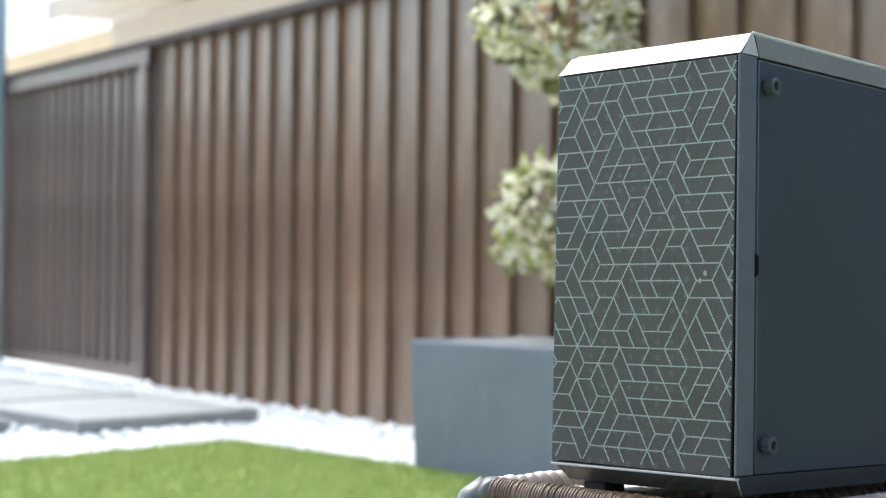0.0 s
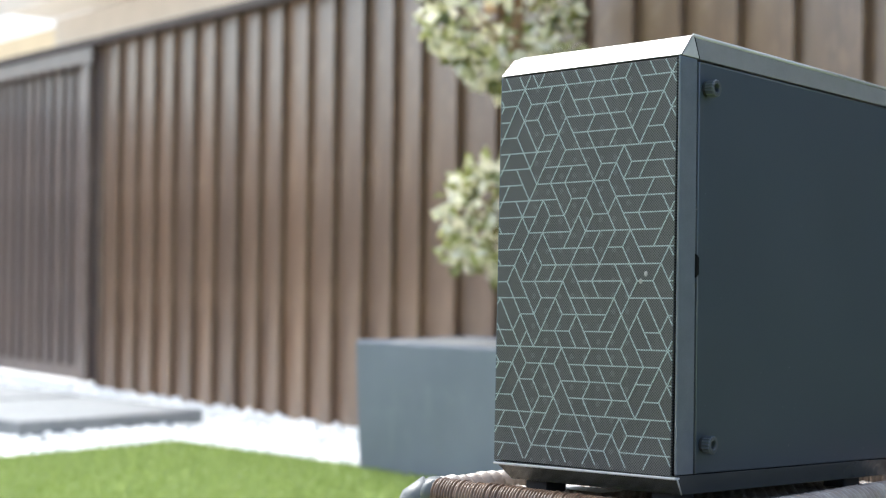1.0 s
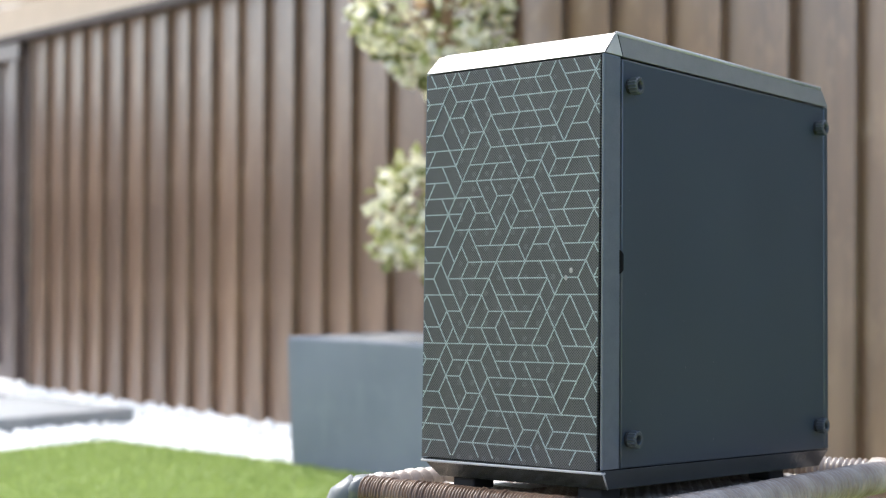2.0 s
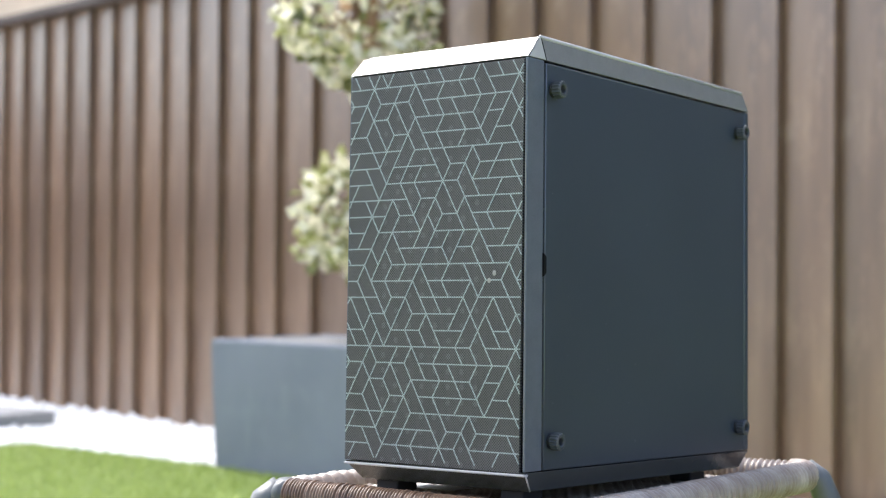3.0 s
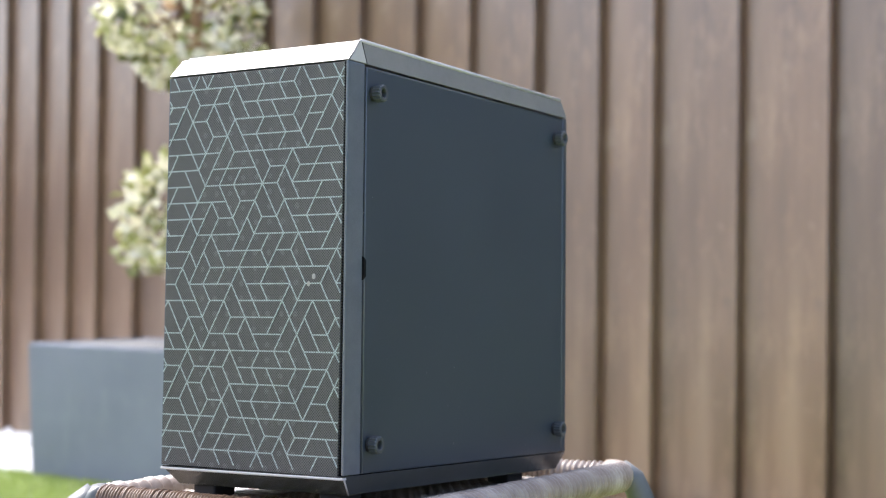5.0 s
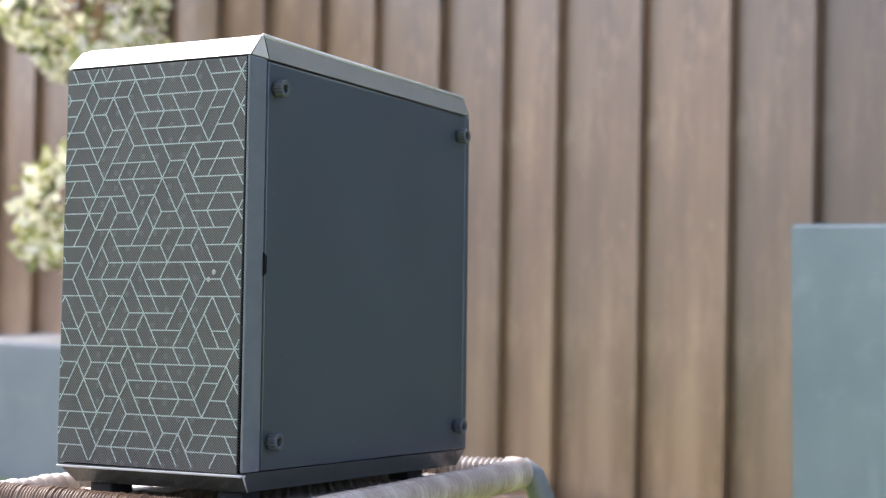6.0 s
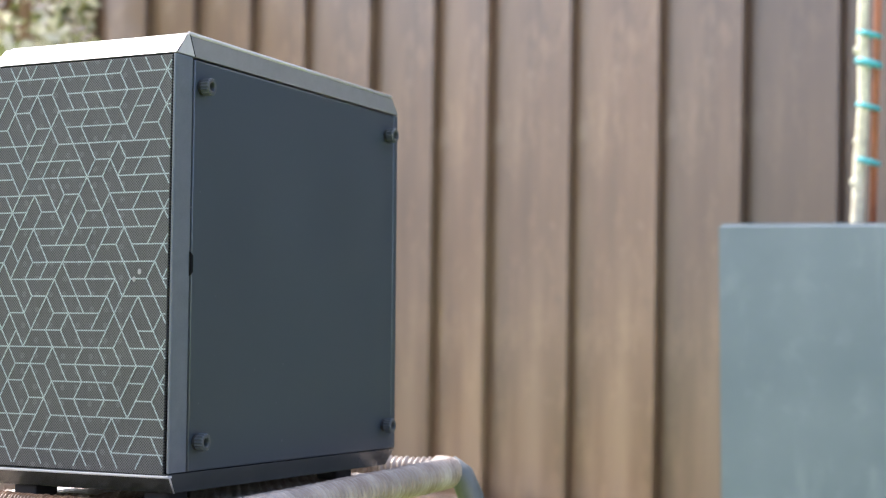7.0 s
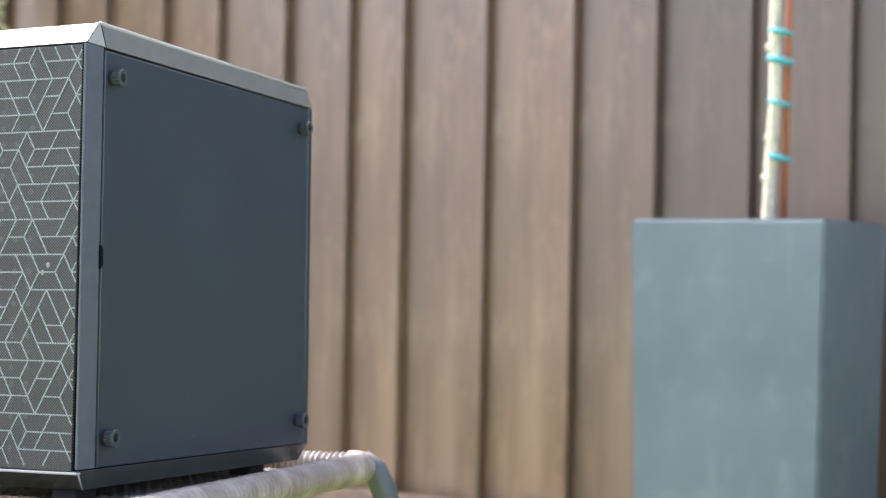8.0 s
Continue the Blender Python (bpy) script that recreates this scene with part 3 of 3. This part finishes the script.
def stool():
    s = empty("wicker_stool", SET, "brown wicker stool with a grey tube frame on the lawn", "stool")
    def rail(a, b, name, pitch=0.0058, groove=0.0042, cover=LIT_WICKER, sharp=3.0):
        a, b = Vector(a), Vector(b)
        d = (b - a)
        length = d.length
        n = int(length / pitch)
        d.normalize()
        side = d.cross(Vector((0, 0, 1)))
        verts, faces = [], []
        rng = random.Random(len(name) + n)
        seg, ns = 16, 5
        jit = [rng.uniform(-0.0007, 0.0007) for _ in range(n + 1)]
        for i in range(n * ns + 1):
            turn, q = divmod(i, ns)
            r = RIM_R + jit[turn] - groove * abs(math.cos(math.pi * (q / ns))) ** sharp
            for j in range(seg):
                t = j * math.tau / seg
                rad = side * math.cos(t) + Vector((0, 0, 1)) * math.sin(t)
                verts.append(a + d * (i / (n * ns) * length + 0.0032 * math.cos(t)) + rad * r)
        for i in range(n * ns):
            for j in range(seg):
                p0, p1 = i * seg + j, i * seg + (j + 1) % seg
                faces.append((p0, p1, p1 + seg, p0 + seg))
        me = bpy.data.meshes.new(name)
        me.from_pydata([tuple(v) for v in verts], [], faces)
        me.materials.append(cover)
        me.shade_smooth()
        ob = new(name, me)
        ob.parent = s
        tagged(ob, "rail wound with brown wicker strand, darkened as in shade" if cover is SHADED_WICKER else "rail wound with wicker strand, lightened as if lit")
    z, g = RIM_Z, 0.022
    rail((SX0 + g, SY0, z), (SX1 - g, SY0, z), "front_rail", 0.0036, 0.0026, SHADED_WICKER)
    rail((SX0 + g, SY1, z - 0.006), (SX1 - g, SY1, z - 0.004), "back_rail", 0.0072, 0.0042)
    rail((SX0, SY0 + g, z), (SX0, SY1 - g, z), "side_rail", 0.0150, 0.0120, sharp=1.1)
    rail((SX1, SY0 + g, z - 0.001), (SX1, SY1 - g, z - 0.001), "side_rail", 0.0078, 0.0052)
    # bare bent tubes: core ring and splayed legs
    for cx, cy, ux, uy in ((SX0, SY0, -1, -1), (SX1, SY0, 1, -1), (SX1, SY1, 1, 1), (SX0, SY1, -1, 1)):
        core = [(cx - ux * g, cy, z), (cx - ux * 0.012, cy - uy * 0.003, z), (cx - ux * 0.003, cy - uy * 0.012, z), (cx, cy - uy * g, z)]
        bare = uy < 0
        part("corner", tube(core, 0.0150 if bare else 0.0162, 12), TUBE if bare else LIT_WICKER, s, "grey bent tube corner" if bare else "bend wound with wicker strand, lightened as if lit", True)
        leg = [(cx - ux * 0.006, cy - uy * 0.006, z + 0.004), (cx + ux * 0.006, cy + uy * 0.004, z - 0.006), (cx + ux * 0.016, cy + uy * 0.008, z - 0.03), (cx + ux * 0.024, cy + uy * 0.012, z - 0.07), SET.inverted() @ Vector((cx + ux * 0.045, cy + uy * 0.03, 0.0)),]
        part("leg", tube(leg, 0.0145, 12), TUBE, s, "splayed grey tube leg", True)
    # woven seat, sagging under the load: flat strands over and under
    to_local = SET.inverted() @ LEAN

    def sag(x, y):
        lift = max(0.0, 1 - max(0.0, SX1 - 0.012 - x) / 0.05) * min(1.0, max(0.0, (SY1 - 0.03 - y) / 0.10))
        low = (to_local @ Vector((x, y, -0.0330))).z
        return low + (max(low, RIM_Z + 0.0125) - low) * lift

    def strands(name, along_x, step, w):
        verts, faces = [], []
        a0, a1 = (SX0, SX1) if along_x else (SY0, SY1)
        b0, b1 = (SY0 + 0.018, SY1 - 0.018) if along_x else (SX0 + 0.018, SX1 - 0.018)
        m = int((b1 - b0) / step)
        for i in range(m):
            b = b0 + (i + 0.5) * (b1 - b0) / m
            n = int((a1 - a0) / 0.0065)
            k = len(verts)
            for j in range(n + 1):
                a = a0 + (a1 - a0) * j / n
                ph = math.cos(math.pi * j) * (1 if i % 2 else -1)
                x, y = (a, b) if along_x else (b, a)
                z0 = sag(x, y) + 0.0016 * ph
                for q, dz in ((-0.5, -0.0008), (0, 0.0006), (0.5, -0.0008)):
                    verts.append((x, y + q * w, z0 + dz) if along_x else (x + q * w, y, z0 + dz))
            for j in range(n):
                for q in range(2):
                    p0 = k + j * 3 + q
                    faces.append((p0, p0 + 1, p0 + 4, p0 + 3))
        me = bpy.data.meshes.new(name)
        me.from_pydata(verts, [], faces)
        me.materials.append(WEAVE)
        ob = new(name, me)
        ob.parent = s
        tagged(ob, "woven brown wicker seat strands", kind="stuff")
    strands("seat_weave", True, 0.0095, 0.0090)
    strands("seat_weave", False, 0.0130, 0.0118)
    return s


stool()

# ---------------------------------------------------------------- computer case
W, D, H = 0.106, 0.4315, 0.3745
CASE = LEAN
TOP_Z, TOP_X, TOP_Y0, TOP_Y1 = 0.0222, 0.0010, 0.0205, 0.0145
REAR = 0.0014   # fall of the top towards the back
LOW_Z, LOW_X, LOW_Y0, LOW_Y1 = 0.0190, 0.0071, 0.0193, 0.009

# chart of the line print on a grid of equal triangles: level lines, then slanted lines, row by row; repeats every 16 rows
CHART = """
-------------------..-------   .\\../\\.././\\../..\\.\\.\\../\\..
----..----..------------....   ././\\/./\\.\\.\\.\\.\\../././\\/..
---..--....--------..--..---   .././\\.\\.\\/\\../..\\.\\/././\\..
----....--..--------..--....   ./..\\.\\/./\\.\\.\\../..\\/..\\...
---------..-----------------   ../..\\/././..\\.\\../\\../..\\..
------..------..--..--------   ./..\\.\\/././..\\/./\\/./..\\...
-----..----------..---------   ../..\\/..\\.\\../\\.\\.\\../..\\..
----------..--....----------   ./..\\/./\\.\\/./\\.\\/\\../..\\/..
-------..--....--..---------   .\\../\\/./..\\/\\/..\\.\\.\\../\\..
----..------..----------....   .../././\\../././././\\.././..
-----....------..--..-------   .\\../\\/\\.\\../..\\/..\\.\\../\\..
----....----------------....   .../\\/./././\\../..\\.\\../\\/..
---..------..------..--..---   ...\\.\\.\\../\\.\\.\\../\\/..\\.\\..
------..--..------..--------   ./\\.\\.\\/./\\.\\.\\../\\/./\\.\\...
.....--....------........---   .\\.\\/\\.\\/././\\.././\\/\\.\\/\\..
----....----..----....--....   ..\\.\\/\\/..\\.\\.\\.././\\.\\.\\/..
""".split()
ROW, HALF, ROW_Z, COL_X = 0.01557, 0.00862, 0.3600, 0.0024


def print_lines():
    """Thin raised strips along the chart, clipped to the filter."""
    levels, slants = CHART[0::2], CHART[1::2]
    x_lo, x_hi, z_lo, z_hi = -W + 0.0015, W - 0.0040, 0.004, H - 0.0018
    runs = []
    for r in range(-1, 24):
        lv, sl = levels[r % 16], slants[r % 16]
        z = ROW_Z - r * ROW
        k = 0
        while k < 28:
            if lv[k] == "-":
                e = k
                while e < 28 and lv[e] == "-":
                    e += 1
                runs.append(((k - 14) * HALF + COL_X, z, (e - 14) * HALF + COL_X, z))
                k = e
            else:
                k += 1
        for k in range(28):
            xa, xb = (k - 14) * HALF + COL_X, (k - 13) * HALF + COL_X
            if sl[k] == "\\":
                runs.append((xa, z, xb, z - ROW))
            elif sl[k] == "/":
                runs.append((xb, z, xa, z - ROW))
    bm = bmesh.new()
    hw, y0, y1 = 0.00062, 0.0004, -0.0003
    for xa, za, xb, zb in runs:
        t0, t1 = 0.0, 1.0
        for p, d, lo, hi in ((xa, xb - xa, x_lo, x_hi), (za, zb - za, z_lo, z_hi)):
            if abs(d) < 1e-9:
                if p < lo or p > hi:
                    t1 = -1
            else:
                a, b = sorted(((lo - p) / d, (hi - p) / d))
                t0, t1 = max(t0, a), min(t1, b)
        if t1 - t0 < 0.02:
            continue
        a = Vector((xa + (xb - xa) * t0, za + (zb - za) * t0))
        b = Vector((xa + (xb - xa) * t1, za + (zb - za) * t1))
        d = (b - a).normalized()
        n = Vector((-d.y, d.x)) * hw
        lift = 0.0 if abs(d.y) < 0.1 else 0.00008
        q = [a - n, b - n, b + n, a + n]
        f = [bm.verts.new((v.x, y1 - lift, v.y)) for v in q]
        g = [bm.verts.new((v.x, y0, v.y)) for v in q]
        bm.faces.new(f)
        for i in range(4):
            bm.faces.new((f[i], f[(i + 1) % 4], g[(i + 1) % 4], g[i]))
    return bm


def thumbscrew(parent, y, z):
    """A knurled knob with a round socket, axis along +x."""
    n, r, l = 32, 0.0083, 0.0118
    bm = bmesh.new()
    prof = [(0.0, 0.0040), (0.0030, 0.0040), (0.0034, r), (l - 0.0012, r), (l, r - 0.0013), (l, 0.0046), (l - 0.0008, 0.0040), (l - 0.0065, 0.0036), (l - 0.0065, 0.0)]
    rings = []
    for i, (x, rr) in enumerate(prof):
        if rr == 0:
            rings.append([bm.verts.new((x, 0, 0))])
            continue
        rg = []
        for k in range(n):
            t = k * math.tau / n
            q = rr - (0.0010 if i in (2, 3) and k % 2 else 0)
            rg.append(bm.verts.new((x, q * math.cos(t), q * math.sin(t))))
        rings.append(rg)
    for a, b in zip(rings, rings[1:]):
        for k in range(n):
            if len(b) == 1:
                bm.faces.new((a[k], a[(k + 1) % n], b[0]))
            else:
                bm.faces.new((a[k], a[(k + 1) % n], b[(k + 1) % n], b[k]))
    ob = part("thumbscrew", bm, KNOB, parent, "grey knurled plastic thumbscrew")
    ob.location = (W + 0.0006, y, z)
    bm = bmesh.new()
    bmesh.ops.create_cone(bm, cap_ends=True, segments=16, radius1=0.0034, radius2=0.0034, depth=0.001, matrix=pose(l - 0.0058, 0, 0, 0, 90, 0))
    part("socket", bm, GAP, ob, "dark socket")
    # black ring stands in for the contact shadow behind the knob
    bm = bmesh.new()
    bmesh.ops.create_cone(bm, cap_ends=True, segments=20, radius1=0.0072, radius2=0.0060, depth=0.0024, matrix=pose(0.0012, 0, 0, 0, 90, 0))
    part("washer", bm, RUBBER_AND_SHADE, ob, "black ring for the shade behind the knob", True)


def computer_case():
    c = empty("computer_case", CASE, "dark grey compact computer case with line-patterned front filter", "computer case")
    e = 0.0006
    part("body", box(-W + 0.002, W - 0.003, 0.004, D - 0.004, 0.001, H - 0.001, 0.001), GAP, c, "dark recessed inner body")
    # front frame: left lip, right strip round the corner, top and bottom lips
    fs = 0.0270
    part("bezel_strip", box(W - 0.0025, W, 0.0, fs, 0.0, H, 0.0009), BEZEL, c, "satin grey bezel strip at the front edge")
    part("bezel_strip", box(-W, -W + 0.0014, 0.0, fs, 0.0, H, 0.0006), BEZEL, c)
    part("filter_frame", box(-W + 0.0016, W - 0.0027, 0.0010, 0.004, H - 0.003, H - 0.0002, 0.0004), GAP, c)
    flt = part("dust_filter", box(-W + 0.0016, W - 0.0036, 0.0, 0.0032, 0.0006, H - 0.0012, 0.0004), CLOTH, c, "fine woven dust filter")
    part("line_print", print_lines(), LINE, flt, "pale teal printed line pattern")
    # two small pale dots on the filter
    for x, z, rr in ((0.0722, 0.1795, 0.0021), (0.0665, 0.1728, 0.0020)):
        bm = bmesh.new()
        bmesh.ops.create_icosphere(bm, subdivisions=2, radius=rr, matrix=Matrix.Translation((x, -0.0002, z)) @ Matrix.Diagonal((1, 0.2, 1.25, 1)))
        part("scuff", bm, PALE_DOT, flt, "small pale scuff mark")
    # top cover: a low truncated pyramid with a front slope, and its mitred corner piece
    a, b = H + e, H + TOP_Z
    top = hull([(-W, 0, a), (W, 0, a), (W, D, a), (-W, D, a), (-W + TOP_X, TOP_Y0, b), (W - TOP_X, TOP_Y0, b), (W - TOP_X, D - TOP_Y1, b - REAR), (-W + TOP_X, D - TOP_Y1, b - REAR)], 0.0)
    bmesh.ops.bevel(top, geom=[q for q in top.edges if min(v.co.z for v in q.verts) > b - 0.003], offset=0.0032, segments=4, affect="EDGES")
    bmesh.ops.bevel(top, geom=[q for q in top.edges if max(v.co.z for v in q.verts) < a + 0.001 and q.calc_length() > 0.05], offset=0.0006, segments=1, affect="EDGES")
    # pale tube puts the sky highlight on the rounded top edge into colour
    part("top_edge", tube([(W - TOP_X - 0.0006, TOP_Y0 + 0.001, b - 0.0010), (W - TOP_X - 0.0006, D - TOP_Y1 - 0.001, b - REAR - 0.0010)], 0.0019, 12), EDGE, c, "pale tube painted in as the top edge highlight", True)
    part("top_cover", top, TRIM, c, "satin grey chamfered top cover")
    # paler than the bezel: the sky's reflection is put into its colour
    corner = hull([(W - 0.002, 0.0026, a + 0.0004), (W + 0.0003, 0.0026, a + 0.0004), (W - 0.002, 0.0292, a + 0.0004), (W + 0.0003, 0.0292, a + 0.0004),
                   (W - TOP_X - 0.002, TOP_Y0 - 0.0006, b - 0.0012), (W - TOP_X + 0.0003, TOP_Y0 - 0.0006, b - 0.0012), (W - TOP_X + 0.0003, TOP_Y0 + 0.0012, b - 0.0012)], 0.0003)
    part("corner_piece", corner, EDGE, c, "pointed corner piece of the bezel, paler for its sky sheen")
    seam = tube([(W + 0.00005, 0.0300, a + 0.0002), (W - TOP_X + 0.0004, TOP_Y0 + 0.0012, b - 0.0004)], 0.0005, 6)
    part("seam", seam, GAP, c)
    seam = tube([(W + 0.00005, 0.0022, a + 0.0008), (W - TOP_X + 0.0002, TOP_Y0 - 0.0012, b - 0.0006)], 0.0004, 6)
    part("seam", seam, GAP, c)
    # base: chamfered inwards below
    a, b = -e, -LOW_Z
    low = hull([(-W, 0, a), (W, 0, a), (W, D, a), (-W, D, a), (-W + LOW_X, LOW_Y0, b), (W - LOW_X, LOW_Y0, b), (W - LOW_X, D - LOW_Y1, b), (-W + LOW_X, D - LOW_Y1, b)], 0.0009)
    base = part("base", low, BASE, c, "dark grey chamfered base with a glossy front")
    base.data.materials.append(CHIN)
    for f in base.data.polygons:
        f.material_index = 1 if f.normal.y < -0.4 else 0
    part("base_trim", box(-W, W, -0.0014, 0.0060, -0.0042, -0.0018, 0.0009), EDGE, c, "thin bright satin trim edge")
    # bright edge line of the base mitre, painted in as a pale tube
    part("corner_edge", tube([(W + 0.0001, 0.0014, a - 0.0026), (W - LOW_X + 0.0001, LOW_Y0 - 0.0004, b + 0.0006)], 0.0008, 8), EDGE, c, "", True)
    # side panels
    part("side_panel", box(W - 0.003, W + 0.0004, fs + 0.0016, D - 0.0106, 0.0001, H - 0.0018, 0.0013), STEEL, c, "plain dark blue-grey side panel")
    # highlight along the folded panel edge, laid on as lighter tubes
    rim = [(W + 0.0003, fs + 0.0022, 0.001), (W + 0.0003, fs + 0.0022, H - 0.0026), (W + 0.0003, D - 0.0112, H - 0.0026), (W + 0.0003, D - 0.0112, 0.001)]
    for name, p, q in (("panel_edge", 0, 1), ("panel_edge", 1, 2), ("panel_edge", 2, 3)):
        part(name, tube([rim[p], [(u + v) / 2 for u, v in zip(rim[p], rim[q])], rim[q]], 0.0006, 8), BEZEL, c, "folded panel edge, paler tube for its highlight", True)
    part("side_panel", box(-W, -W + 0.002, fs + 0.0016, D - 0.006, 0.0012, H - 0.0022, 0.0008), STEEL, c)
    part("rear_frame", box(-W, W - 0.0002, D - 0.0092, D, 0.0, H, 0.0010), STEEL, c, "grey rear frame edge")
    # notch's dark hole, put in as a black piece that stands proud
    part("panel_catch", hull([(W - 0.001, fs - 0.0016, 0.175), (W - 0.001, fs - 0.0016, 0.1985), (W - 0.001, fs + 0.0030, 0.178), (W - 0.001, fs + 0.0030, 0.1955),
                              (W + 0.0022, fs - 0.0010, 0.1765), (W + 0.0022, fs - 0.0010, 0.197), (W + 0.0022, fs + 0.0026, 0.1795), (W + 0.0022, fs + 0.0026, 0.194)], 0.0004), GAP, c, "small notch, a raised black piece for its dark hole")
    for y, z in ((0.0405, 0.3488), (0.0405, 0.0262), (0.4030, 0.3488), (0.4030, 0.0262)):
        thumbscrew(c, y, z)
    for x, y in ((-0.074, 0.042), (0.074, 0.042), (0.072, 0.355), (-0.072, 0.355)):
        part("foot", box(x - 0.013, x + 0.013, y - 0.016, y + 0.016, -0.0305, -LOW_Z + 0.0005, 0.002), RUBBER_AND_SHADE, c, "black rubber foot")
    # the housing widens very slightly towards its foot
    for ob in c.children_recursive:
        if ob.type == "MESH" and not ob.name.startswith(("thumbscrew", "socket")):
            loose = ob.name.startswith(("dust_filter", "line_print", "scuff"))
            for v in ob.data.vertices:
                k = 1 - v.co.z / H
                if loose:
                    v.co.z -= 0.0008 * k * (1 + v.co.x / W)
                v.co.x += -0.0017 * k if loose else 0.008 * k * v.co.x
        elif ob.name.startswith("thumbscrew"):
            ob.location.x *= 1 + 0.008 * (1 - ob.location.z / H)
    return c


computer_case()
# thin flat white piece on the seat below the case
slip = part("paper_slip", box(-0.112, -0.034, 0.078, 0.112, -0.0308, -0.0302), WHITEWALL)
slip.matrix_world = LEAN
tagged(slip, "small flat white piece on the stool seat", "paper slip")
